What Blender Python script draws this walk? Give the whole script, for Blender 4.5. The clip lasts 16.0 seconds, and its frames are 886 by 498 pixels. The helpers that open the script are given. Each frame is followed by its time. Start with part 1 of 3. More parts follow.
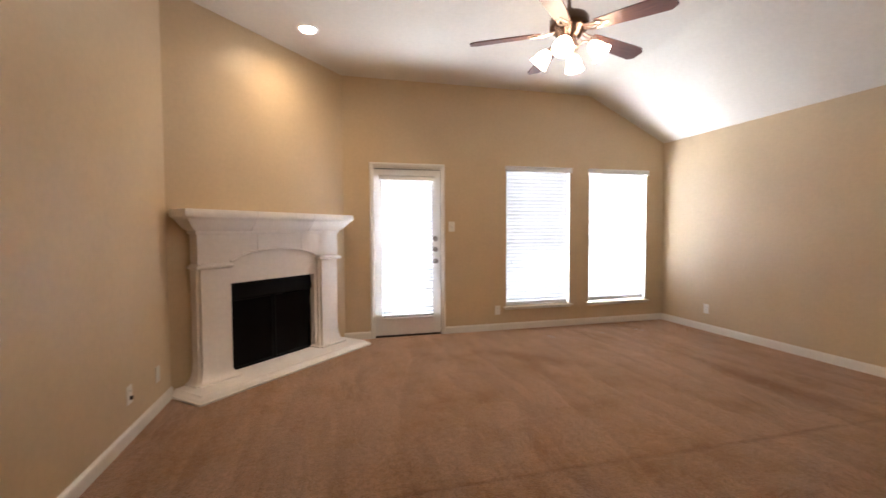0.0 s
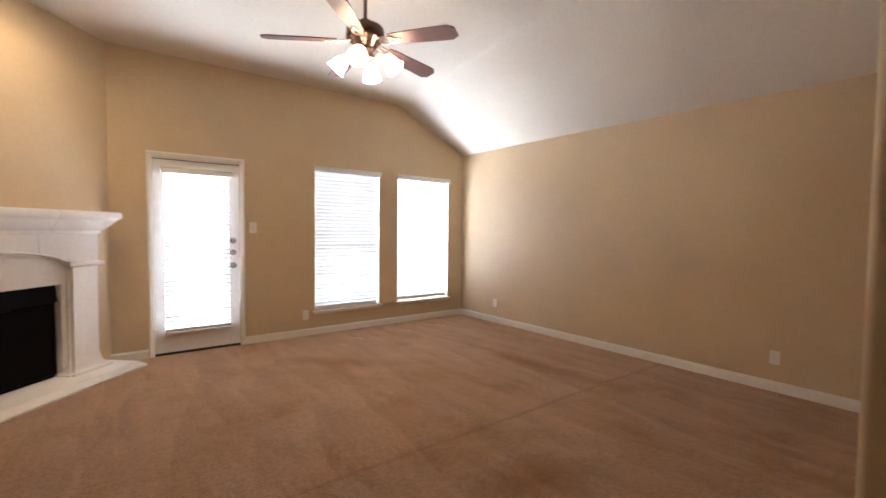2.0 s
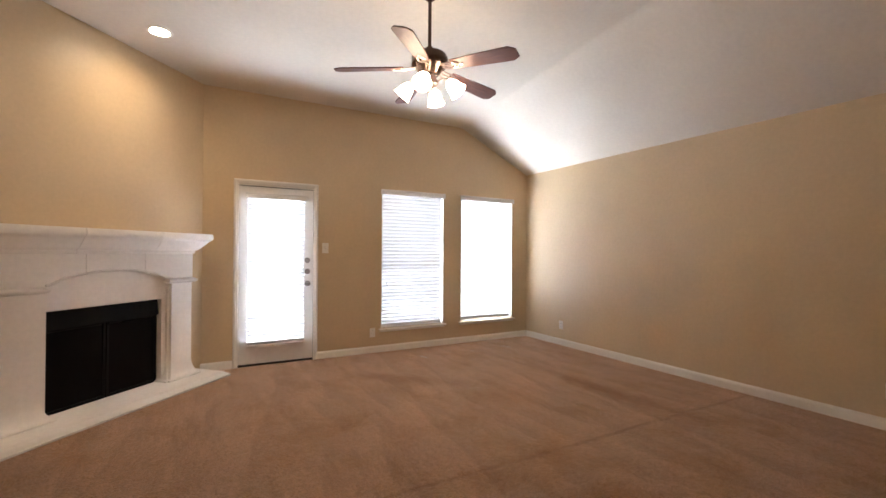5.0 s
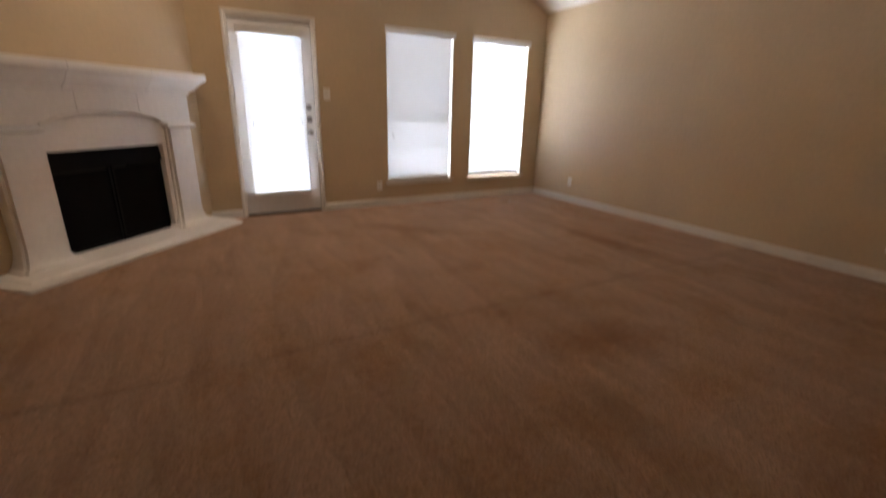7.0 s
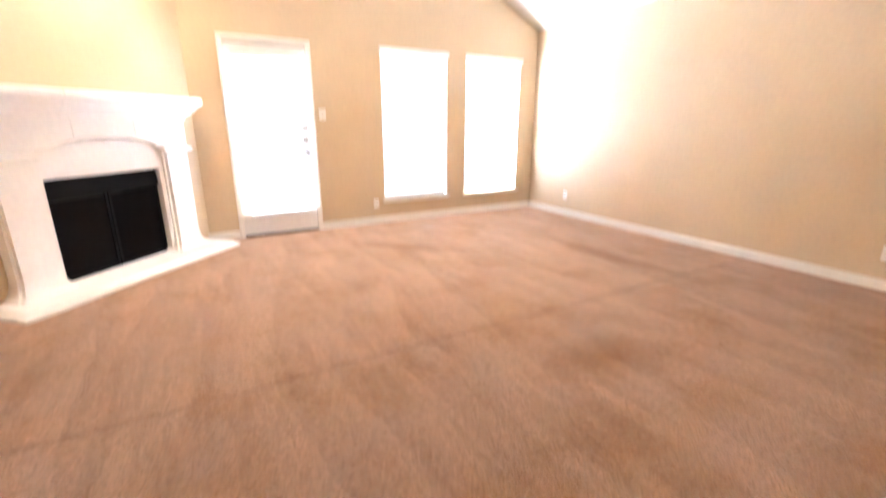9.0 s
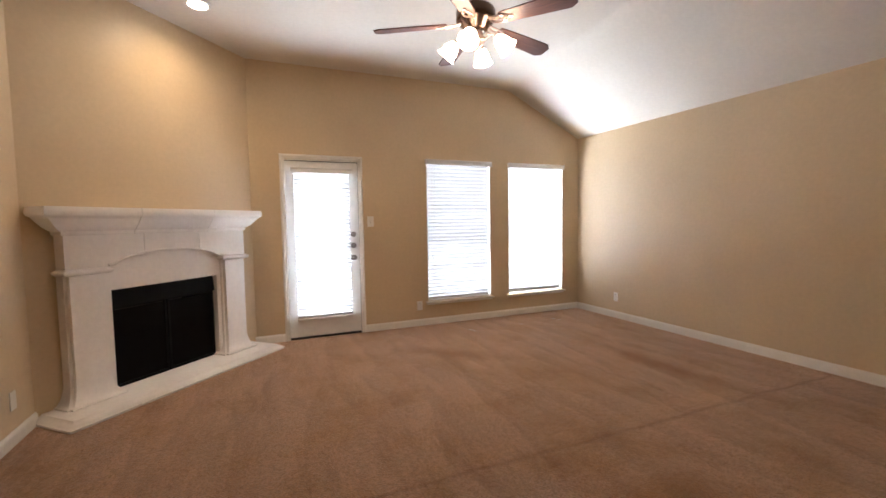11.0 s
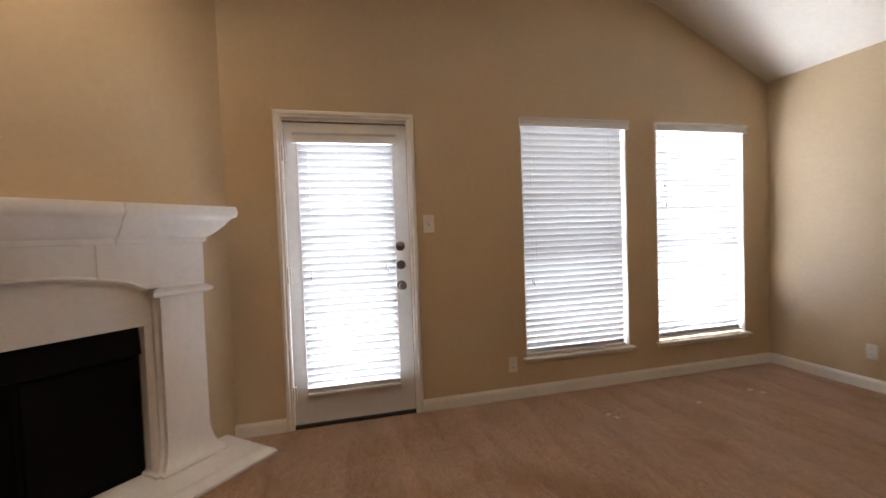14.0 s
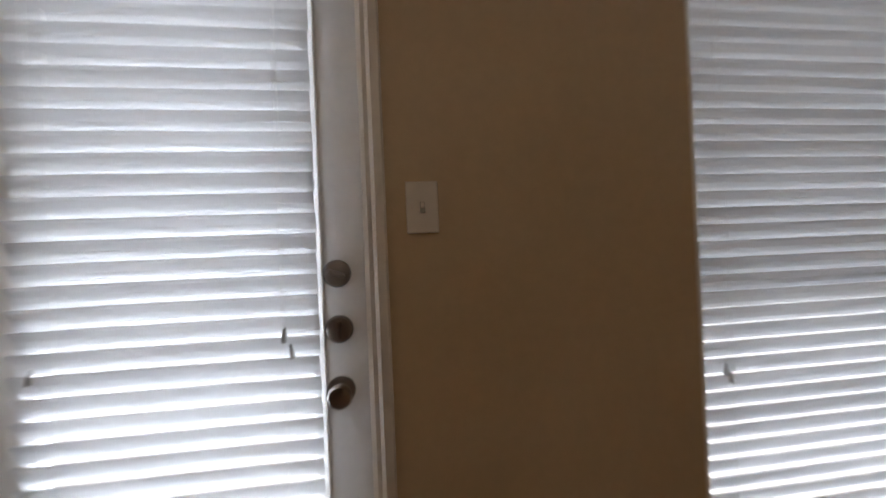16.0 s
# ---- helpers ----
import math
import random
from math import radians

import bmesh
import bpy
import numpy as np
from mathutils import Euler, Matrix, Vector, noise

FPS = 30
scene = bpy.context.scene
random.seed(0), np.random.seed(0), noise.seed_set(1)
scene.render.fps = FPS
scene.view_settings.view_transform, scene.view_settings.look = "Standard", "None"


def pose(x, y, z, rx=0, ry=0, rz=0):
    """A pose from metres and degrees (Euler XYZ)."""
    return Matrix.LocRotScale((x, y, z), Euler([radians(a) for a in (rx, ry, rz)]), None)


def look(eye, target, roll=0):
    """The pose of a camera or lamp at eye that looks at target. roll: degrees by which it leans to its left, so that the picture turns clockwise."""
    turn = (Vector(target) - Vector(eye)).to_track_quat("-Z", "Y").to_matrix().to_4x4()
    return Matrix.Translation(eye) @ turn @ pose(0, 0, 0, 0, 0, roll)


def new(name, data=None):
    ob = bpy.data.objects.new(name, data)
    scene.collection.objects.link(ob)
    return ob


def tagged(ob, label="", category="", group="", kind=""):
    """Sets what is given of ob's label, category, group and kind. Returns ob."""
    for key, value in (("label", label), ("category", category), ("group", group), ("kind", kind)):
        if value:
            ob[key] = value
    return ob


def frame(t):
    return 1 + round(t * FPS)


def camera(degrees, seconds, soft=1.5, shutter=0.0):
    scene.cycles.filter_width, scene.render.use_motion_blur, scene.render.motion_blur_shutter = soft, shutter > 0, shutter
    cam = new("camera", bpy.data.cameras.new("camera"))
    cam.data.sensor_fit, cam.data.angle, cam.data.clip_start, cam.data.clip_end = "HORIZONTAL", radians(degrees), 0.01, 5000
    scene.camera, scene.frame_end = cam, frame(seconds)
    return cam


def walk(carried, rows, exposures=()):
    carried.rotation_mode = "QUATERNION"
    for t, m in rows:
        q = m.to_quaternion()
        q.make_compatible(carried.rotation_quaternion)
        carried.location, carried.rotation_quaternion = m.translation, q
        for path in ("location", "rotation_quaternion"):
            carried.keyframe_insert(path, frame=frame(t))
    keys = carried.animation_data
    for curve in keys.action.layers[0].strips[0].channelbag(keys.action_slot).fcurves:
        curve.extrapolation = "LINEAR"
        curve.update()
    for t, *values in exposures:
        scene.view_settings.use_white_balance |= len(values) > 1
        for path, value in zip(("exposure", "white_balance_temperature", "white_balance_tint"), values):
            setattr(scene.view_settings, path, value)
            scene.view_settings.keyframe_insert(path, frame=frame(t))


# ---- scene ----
cam = camera(91.26, 16.0, soft=1.5, shutter=0.5)
PATH = [
    (0.0, (-4.619, -5.232, 1.288), (-4.117, -3.298, 1.206), -0.35),
    (0.5, (-4.592, -5.234, 1.302), (-3.884, -3.365, 1.216), -0.09),
    (1.0, (-4.523, -5.251, 1.316), (-3.626, -3.466, 1.226), 0.54),
    (1.5, (-4.528, -5.25, 1.306), (-3.444, -3.571, 1.222), 0.48),
    (2.0, (-4.451, -5.31, 1.339), (-3.235, -3.724, 1.252), 0.6),
    (2.5, (-4.428, -5.329, 1.321), (-3.067, -3.865, 1.233), 0.94),
    (3.0, (-4.455, -5.329, 1.288), (-3.03, -3.929, 1.202), 0.83),
    (3.5, (-4.444, -5.319, 1.284), (-3.128, -3.815, 1.226), 0.39),
    (4.0, (-4.495, -5.272, 1.306), (-3.391, -3.605, 1.257), 0.54),
    (4.2, (-4.451, -5.292, 1.306), (-3.435, -3.57, 1.256), 0.48),
    (6.3, (-4.498, -5.355, 1.296), (-3.542, -3.6, 1.379), -0.03),
    (6.5, (-4.528, -5.244, 1.291), (-3.554, -3.499, 1.207), 0.41),
    (7.0, (-4.485, -5.256, 1.189), (-3.564, -3.587, 0.582), 1.27),
    (7.5, (-4.493, -5.234, 1.153), (-3.633, -3.723, 0.164), 1.75),
    (8.0, (-4.478, -5.238, 1.13), (-3.644, -3.746, 0.09), 1.16),
    (8.5, (-4.496, -5.228, 1.147), (-3.643, -3.731, 0.13), 1.08),
    (9.0, (-4.508, -5.229, 1.228), (-3.561, -3.555, 0.679), 0.09),
    (9.5, (-4.495, -5.248, 1.308), (-3.536, -3.498, 1.174), -0.24),
    (9.7, (-4.476, -5.242, 1.348), (-3.524, -3.487, 1.235), 0.04),
    (11.8, (-4.405, -4.995, 1.287), (-3.691, -3.131, 1.169), -1.84),
    (12.0, (-4.391, -4.872, 1.276), (-3.656, -3.015, 1.172), -1.9),
    (12.5, (-4.237, -4.508, 1.294), (-3.615, -2.611, 1.166), -1.02),
    (13.0, (-4.128, -4.036, 1.304), (-3.583, -2.113, 1.226), -0.15),
    (13.5, (-4.012, -3.535, 1.314), (-3.412, -1.628, 1.251), -2.07),
    (14.0, (-3.859, -3.014, 1.264), (-3.34, -1.083, 1.198), -2.07),
    (14.5, (-3.692, -2.527, 1.257), (-3.213, -0.586, 1.233), -1.71),
    (15.0, (-3.54, -2.027, 1.265), (-2.995, -0.105, 1.174), -3.34),
    (15.5, (-3.352, -1.533, 1.261), (-3.008, 0.436, 1.196), -1.34),
    (16.0, (-3.262, -1.041, 1.235), (-2.957, 0.935, 1.25), -2.39),
]
EXPOSURE = [(0, 2.84, 6300, 10), (3, 2.89, 6300, 10), (4.2, 2.82, 6300, 10), (6.3, 2.42, 6350, 10), (7.2, 2.09, 6500, 12), (7.6, 2.94, 6500, 12), (8, 4.17, 5600, 9), (8.6, 4.56, 5600, 9), (9, 4.56, 5600, 9), (9.7, 3.76, 5600, 9), (11.8, 2.67, 6500, 10), (12.5, 2.49, 6500, 10), (14, 2.07, 6500, 10), (14.5, 1.87, 6500, 10), (15, 1.41, 6500, 10), (15.5, 1.24, 6500, 10), (16, 1.01, 6500, 10)]
walk(cam, [(t, look(e, g, r)) for t, e, g, r in PATH], EXPOSURE)

# ---- light ----
world = bpy.data.worlds.new("world")
scene.world = world
world.use_nodes = True
wn = world.node_tree.nodes
sky = wn.new("ShaderNodeTexSky")
sky.sky_type, sky.sun_disc = "NISHITA", False
sky.sun_elevation, sky.sun_rotation = radians(63), radians(-80)
wn["Background"].inputs["Strength"].default_value = 0.15
world.node_tree.links.new(sky.outputs["Color"], wn["Background"].inputs["Color"])


def lamp(name, kind, m, watts, colour, **more):
    data = bpy.data.lights.new(name, kind)
    data.energy, data.color = watts, colour
    for key, value in more.items():
        if key == "shape":
            data.shape = value
        elif key == "size":
            data.size = value
        elif key == "size_y":
            data.size_y = value
        elif key == "spot_size":
            data.spot_size = value
        elif key == "spot_blend":
            data.spot_blend = value
        elif key == "radius":
            data.shadow_soft_size = value
        elif key == "angle":
            data.angle = value
    ob = new(name, data)
    ob.matrix_world = m
    return ob


DAY = (0.83, 0.91, 1.04)
lamp("sun", "SUN", look((-8, 3.8, 9), (-3.5, 3.0, 0)), 5.0, (1.0, 0.95, 0.88), angle=radians(0.5))
# daylight in the openings of the two windows and the door: the sky's, and the sunlit patio's from below
for wx, wz, ww, wh, above, below in ((-1.954, 1.2, 0.91, 1.76, 8.5, 4), (-0.742, 1.2, 0.91, 1.76, 32, 5), (-3.707, 1.08, 0.58, 1.66, 17, 7)):
    lamp("window_daylight", "AREA", look((wx, 0.20, wz), (wx, -3, wz)), above, DAY, shape="RECTANGLE", size=ww, size_y=wh)
    lamp("patio_daylight", "AREA", look((wx, 0.80, 0.28), (wx, -0.25, 1.25)), below, DAY, shape="RECTANGLE", size=ww, size_y=0.8)
lamp("recessed_spot", "SPOT", look((-4.79, -1.014, 3.118), (-4.80, -0.944, 0)), 8.2, (1.0, 0.72, 0.46), spot_size=radians(158), spot_blend=1.0, radius=0.08)


# ---- materials ----
def shader(name, colour=(0.5, 0.5, 0.5), rough=0.6, metal=0.0):
    m = bpy.data.materials.new(name)
    m.use_nodes = True
    b = m.node_tree.nodes["Principled BSDF"]
    b.inputs["Base Color"].default_value = (*colour, 1)
    b.inputs["Roughness"].default_value = rough
    b.inputs["Metallic"].default_value = metal
    return m, m.node_tree, b


def coords(tree, scale=(1, 1, 1), turn=0.0):
    c, p = tree.nodes.new("ShaderNodeTexCoord"), tree.nodes.new("ShaderNodeMapping")
    p.inputs["Scale"].default_value = scale
    p.inputs["Rotation"].default_value = (0, 0, turn)
    tree.links.new(c.outputs["Object"], p.inputs["Vector"])
    return p.outputs["Vector"]


def grain(tree, vector, scale, detail=3.0, rough=0.6):
    n = tree.nodes.new("ShaderNodeTexNoise")
    n.inputs["Scale"].default_value, n.inputs["Detail"].default_value, n.inputs["Roughness"].default_value = scale, detail, rough
    tree.links.new(vector, n.inputs["Vector"])
    return n.outputs["Fac"]


def ramp(tree, fac, stops):
    r = tree.nodes.new("ShaderNodeValToRGB")
    e = r.color_ramp.elements
    while len(e) < len(stops):
        e.new(0.5)
    for k, (p, c) in zip(e, stops):
        k.position, k.color = p, (*c, 1)
    tree.links.new(fac, r.inputs["Fac"])
    return r.outputs["Color"]


def blend(tree, a, b, fac, mode="MIX"):
    n = tree.nodes.new("ShaderNodeMix")
    n.data_type, n.blend_type = "RGBA", mode
    for value, socket in ((fac, n.inputs[0]), (a, n.inputs[6]), (b, n.inputs[7])):
        if isinstance(value, (int, float)):
            socket.default_value = value
        elif isinstance(value, tuple):
            socket.default_value = (*value, 1)
        else:
            tree.links.new(value, socket)
    return n.outputs[2]


def relief(tree, b, fac, strength, distance):
    n = tree.nodes.new("ShaderNodeBump")
    n.inputs["Strength"].default_value, n.inputs["Distance"].default_value = strength, distance
    tree.links.new(fac, n.inputs["Height"])
    tree.links.new(n.outputs["Normal"], b.inputs["Normal"])


def paint(name, colour, rough=0.6, peel=0.25, vary=0.05, fine=140):
    m, t, b = shader(name, colour, rough)
    v = coords(t)
    dark = tuple(c * (1 - vary) for c in colour)
    pale = tuple(min(1, c * (1 + vary)) for c in colour)
    broad = ramp(t, grain(t, v, 1.3, 4), [(0.3, dark), (0.7, pale)])
    small = ramp(t, grain(t, v, 28, 3), [(0.35, (0.95, 0.95, 0.95)), (0.65, (1, 1, 1))])
    t.links.new(blend(t, broad, small, 1.0, "MULTIPLY"), b.inputs["Base Color"])
    relief(t, b, grain(t, v, fine, 2), peel, 0.002)
    return m


WALL = paint("wall_paint", (0.605, 0.465, 0.298), 0.42, 0.3)
CEIL = paint("ceiling_paint", (0.70, 0.640, 0.555), 0.75, 0.45, 0.03, 90)
TRIM = paint("trim_paint", (0.80, 0.76, 0.70), 0.35, 0.06, 0.03)
DOOR = paint("door_paint", (0.78, 0.76, 0.73), 0.38, 0.05, 0.03)
STONE = paint("cast_stone", (0.85, 0.81, 0.77), 0.7, 0.35, 0.06, 60)
PLATE = paint("plate_plastic", (0.80, 0.77, 0.72), 0.3, 0.02, 0.02)
JOINT, _, _ = shader("joint_mortar", (0.30, 0.27, 0.24), 0.9)
BLACK, _, kb = shader("black_metal", (0.006, 0.006, 0.007), 0.5)
kb.inputs["Specular IOR Level"].default_value = 0.05
SOOT = paint("firebox_lining", (0.008, 0.0075, 0.007), 0.9, 0.5, 0.3, 40)
DARK, _, _ = shader("dark_rubber_and_gap_shade", (0.03, 0.025, 0.02), 0.7)
SLOT, _, _ = shader("slot_shadow", (0.05, 0.045, 0.04), 0.6)
TOGGLE, _, _ = shader("grey_plastic", (0.42, 0.40, 0.37), 0.5)
NICKEL, _, _ = shader("satin_nickel", (0.30, 0.27, 0.25), 0.28, 1.0)
BRONZE, _, _ = shader("dark_bronze", (0.16, 0.11, 0.09), 0.25, 1.0)
BRASS, _, _ = shader("blade_iron_brass", (0.52, 0.42, 0.37), 0.3, 1.0)
CORD, _, _ = shader("blind_cord", (0.75, 0.74, 0.72), 0.8)
# grey here includes the shade of the tassels against the bright window
TASSEL, _, _ = shader("backlit_tassel_plastic", (0.34, 0.33, 0.32), 0.5)
VINYL, _, _ = shader("white_vinyl", (0.78, 0.78, 0.78), 0.4)

CARPET, ct, cb = shader("carpet", (0.3, 0.2, 0.14), 0.95)


def sums(tree, op, a, b=0.0, clamp=False):
    n = tree.nodes.new("ShaderNodeMath")
    n.operation, n.use_clamp = op, clamp
    for k, value in enumerate((a, b)):
        if isinstance(value, (int, float)):
            n.inputs[k].default_value = value
        else:
            tree.links.new(value, n.inputs[k])
    return n.outputs[0]


def patch(tree, x, y, rx, ry, turn, wobble):
    """1 inside a soft, uneven patch of the floor, 0 outside."""
    c, p = tree.nodes.new("ShaderNodeTexCoord"), tree.nodes.new("ShaderNodeMapping")
    p.vector_type = "TEXTURE"
    p.inputs["Location"].default_value, p.inputs["Rotation"].default_value, p.inputs["Scale"].default_value = (x, y, 0), (0, 0, radians(turn)), (rx, ry, 1)
    tree.links.new(c.outputs["Object"], p.inputs["Vector"])
    g = tree.nodes.new("ShaderNodeVectorMath")
    g.operation = "LENGTH"
    tree.links.new(p.outputs["Vector"], g.inputs[0])
    return sums(tree, "SUBTRACT", 1.25, sums(tree, "ADD", g.outputs["Value"], wobble), True)


cv = coords(ct)
pile = grain(ct, coords(ct, (0.8, 1.15, 1)), 104, 3, 0.7)
# shade between the tufts painted in: dark where the pile is low, pale on top
tuft_shade = ramp(ct, pile, [(0.33, (0.46, 0.35, 0.27)), (0.48, (0.96, 0.94, 0.91)), (0.64, (1.20, 1.20, 1.20))])
loops = ramp(ct, grain(ct, cv, 30, 3, 0.6), [(0.36, (0.84, 0.79, 0.75)), (0.60, (1.05, 1.05, 1.05))])
nap = ramp(ct, grain(ct, coords(ct, (1.5, 0.8, 1), radians(14)), 1.5, 5, 0.65), [(0.32, (0.565, 0.352, 0.229)), (0.68, (0.645, 0.411, 0.281))])
wear = ramp(ct, grain(ct, cv, 1.7, 6, 0.62), [(0.33, (0.80, 0.71, 0.56)), (0.45, (0.96, 0.92, 0.82)), (0.51, (1, 1, 1)), (0.66, (1.06, 1.07, 1.07))])
# strokes of the vacuum cleaner, in two directions
strokes = None
for turn, width, spread in ((-14, 0.26, 4.6), (24, 0.38, 4.2)):
    w = ct.nodes.new("ShaderNodeTexWave")
    w.wave_type, w.bands_direction, w.wave_profile = "BANDS", "X", "SAW"
    w.inputs["Scale"].default_value = 0.314 / width
    w.inputs["Distortion"].default_value, w.inputs["Detail"].default_value, w.inputs["Detail Scale"].default_value = spread, 3.0, 1.2
    ct.links.new(coords(ct, (1, 0.35, 1), radians(turn)), w.inputs["Vector"])
    tone = ramp(ct, w.outputs["Fac"], [(0.0, (0.80, 0.74, 0.68)), (0.70, (1.06, 1.06, 1.06)), (0.95, (1.10, 1.10, 1.10)), (1.0, (0.86, 0.84, 0.82))])
    strokes = tone if strokes is None else blend(ct, strokes, tone, ramp(ct, grain(ct, cv, 0.9, 2), [(0.47, (0, 0, 0)), (0.53, (1, 1, 1))]))
wear = blend(ct, wear, strokes, 0.50, "MULTIPLY")
fine = ramp(ct, grain(ct, coords(ct, (7, 0.9, 1), radians(-12)), 1.6, 4, 0.6), [(0.36, (0.86, 0.83, 0.78)), (0.50, (1, 1, 1)), (0.64, (1.08, 1.08, 1.09))])
wear = blend(ct, wear, fine, ramp(ct, grain(ct, cv, 0.8, 2), [(0.38, (0.15, 0.15, 0.15)), (0.60, (0.95, 0.95, 0.95))]), "MULTIPLY")
rough_edge = sums(ct, "MULTIPLY", sums(ct, "SUBTRACT", grain(ct, cv, 3.5, 5, 0.7), 0.5), 1.6)
worn = sums(ct, "MAXIMUM", patch(ct, -2.68, -3.82, 0.44, 0.21, -8, rough_edge), patch(ct, -1.10, -2.43, 0.15, 0.66, 0, rough_edge))
worn = sums(ct, "MAXIMUM", worn, sums(ct, "MULTIPLY", patch(ct, -2.70, -4.98, 0.95, 0.24, 2, rough_edge), 0.45))
worn = sums(ct, "MAXIMUM", worn, sums(ct, "MULTIPLY", patch(ct, -3.72, -4.86, 0.34, 0.17, 20, rough_edge), 0.45))
worn = sums(ct, "MAXIMUM", worn, sums(ct, "MULTIPLY", patch(ct, -2.62, -1.28, 0.55, 0.17, -44, rough_edge), 0.75))
xyz = ct.nodes.new("ShaderNodeSeparateXYZ")
ct.links.new(cv, xyz.inputs[0])
wave = sums(ct, "MULTIPLY", sums(ct, "SUBTRACT", grain(ct, cv, 2.6, 5), 0.5), 0.09)
off = sums(ct, "ABSOLUTE", sums(ct, "ADD", sums(ct, "ADD", xyz.outputs["Y"], 3.19), wave))
seam = sums(ct, "SUBTRACT", 1.0, sums(ct, "DIVIDE", off, 0.028), True)
# the pile lies the other way along the far edge of the seam
strip = sums(ct, "SUBTRACT", 1.0, sums(ct, "DIVIDE", sums(ct, "ABSOLUTE", sums(ct, "ADD", sums(ct, "ADD", xyz.outputs["Y"], 3.05), sums(ct, "MULTIPLY", wave, 1.5))), 0.15), True)
colour = blend(ct, blend(ct, blend(ct, nap, wear, 1.0, "MULTIPLY"), loops, 1.0, "MULTIPLY"), tuft_shade, 1.0, "MULTIPLY")
colour = blend(ct, colour, (0.66, 0.50, 0.30), sums(ct, "MULTIPLY", worn, 1.0), "MULTIPLY")
colour = blend(ct, colour, (0.66, 0.57, 0.48), sums(ct, "MULTIPLY", seam, ramp(ct, grain(ct, cv, 1.6, 4), [(0.35, (0.15, 0.15, 0.15)), (0.60, (0.95, 0.95, 0.95))])), "MULTIPLY")
colour = blend(ct, colour, (1.14, 1.13, 1.10), sums(ct, "MULTIPLY", strip, grain(ct, cv, 1.3, 3)), "MULTIPLY")
ct.links.new(colour, cb.inputs["Base Color"])
cb.inputs["Sheen Weight"].default_value, cb.inputs["Sheen Roughness"].default_value = 0.5, 0.4
cb.inputs["Sheen Tint"].default_value = (1.0, 0.86, 0.76, 1)
cb.inputs["Specular IOR Level"].default_value = 0.1
relief(ct, cb, sums(ct, "SUBTRACT", pile, sums(ct, "MULTIPLY", seam, 0.25)), 1.0, 0.026)

WOOD, wt, wb = shader("blade_wood", (0.08, 0.04, 0.03), 0.5)
wb.inputs["Specular IOR Level"].default_value = 0.45
wt.links.new(ramp(wt, grain(wt, coords(wt, (2, 30, 30)), 6, 6), [(0.3, (0.075, 0.029, 0.022)), (0.7, (0.150, 0.060, 0.042))]), wb.inputs["Base Color"])

SLAT, st, sb = shader("slat_vinyl", (0.76, 0.76, 0.76), 0.4)
tl, mx = st.nodes.new("ShaderNodeBsdfTranslucent"), st.nodes.new("ShaderNodeMixShader")
tl.inputs["Color"].default_value = (0.86, 0.86, 0.86, 1)
mx.inputs["Fac"].default_value = 0.018
st.links.new(sb.outputs["BSDF"], mx.inputs[1])
st.links.new(tl.outputs["BSDF"], mx.inputs[2])
st.links.new(mx.outputs["Shader"], st.nodes["Material Output"].inputs["Surface"])

PANE, pt, pb = shader("window_glass", (1, 1, 1), 0.02)
tr, gl, pm = pt.nodes.new("ShaderNodeBsdfTransparent"), pt.nodes.new("ShaderNodeBsdfGlossy"), pt.nodes.new("ShaderNodeMixShader")
gl.inputs["Roughness"].default_value = 0.02
pm.inputs["Fac"].default_value = 0.06
pt.links.new(tr.outputs["BSDF"], pm.inputs[1])
pt.links.new(gl.outputs["BSDF"], pm.inputs[2])
pt.links.new(pm.outputs["Shader"], pt.nodes["Material Output"].inputs["Surface"])
FIREGLASS, _, fb = shader("smoked_glass", (0.005, 0.005, 0.006), 0.22)
fb.inputs["Specular IOR Level"].default_value = 0.06

GLOW, _, gb = shader("lit_frosted_glass", (0.9, 0.85, 0.75), 0.5)
gb.inputs["Emission Color"].default_value, gb.inputs["Emission Strength"].default_value = (1.0, 0.77, 0.55, 1), 6.5
BULB, _, bb = shader("lit_lens", (0.9, 0.85, 0.75), 0.5)
bb.inputs["Emission Color"].default_value, bb.inputs["Emission Strength"].default_value = (1.0, 0.85, 0.65, 1), 7.0
GROUND = paint("patio_concrete", (0.50, 0.48, 0.45), 0.9, 0.5, 0.1, 40)


# ---- mesh helpers ----
def mesh(name, bm, material, smooth=False):
    bmesh.ops.recalc_face_normals(bm, faces=bm.faces)
    data = bpy.data.meshes.new(name)
    bm.to_mesh(data)
    bm.free()
    data.materials.append(material)
    if smooth:
        data.polygons.foreach_set("use_smooth", [True] * len(data.polygons))
        data.set_sharp_from_angle(angle=radians(40))
    return data


def part(name, bm, material, parent=None, label="", smooth=False, m=None):
    data = bm if isinstance(bm, bpy.types.Mesh) else mesh(name, bm, material, smooth)
    ob = new(name, data)
    ob.parent = parent
    if m is not None:
        ob.matrix_basis = m
    return tagged(ob, label)


def thing(name, label, category, m=None, group="", kind=""):
    ob = new(name)
    ob.empty_display_size = 0.1
    if m is not None:
        ob.matrix_basis = m
    return tagged(ob, label, category, group, kind)


def box(x0, x1, y0, y1, z0, z1, bevel=0.0, bm=None, seg=2):
    own = bmesh.new()
    bmesh.ops.create_cube(own, size=1)
    for v in own.verts:
        v.co = Vector(((x0 + x1) / 2 + v.co.x * (x1 - x0), (y0 + y1) / 2 + v.co.y * (y1 - y0), (z0 + z1) / 2 + v.co.z * (z1 - z0)))
    if bevel:
        bmesh.ops.bevel(own, geom=own.edges[:], offset=bevel, segments=seg, profile=0.5, affect="EDGES")
    if bm is None:
        return own
    temp = bpy.data.meshes.new("temp")
    own.to_mesh(temp)
    own.free()
    bm.from_mesh(temp)
    bpy.data.meshes.remove(temp)
    return bm


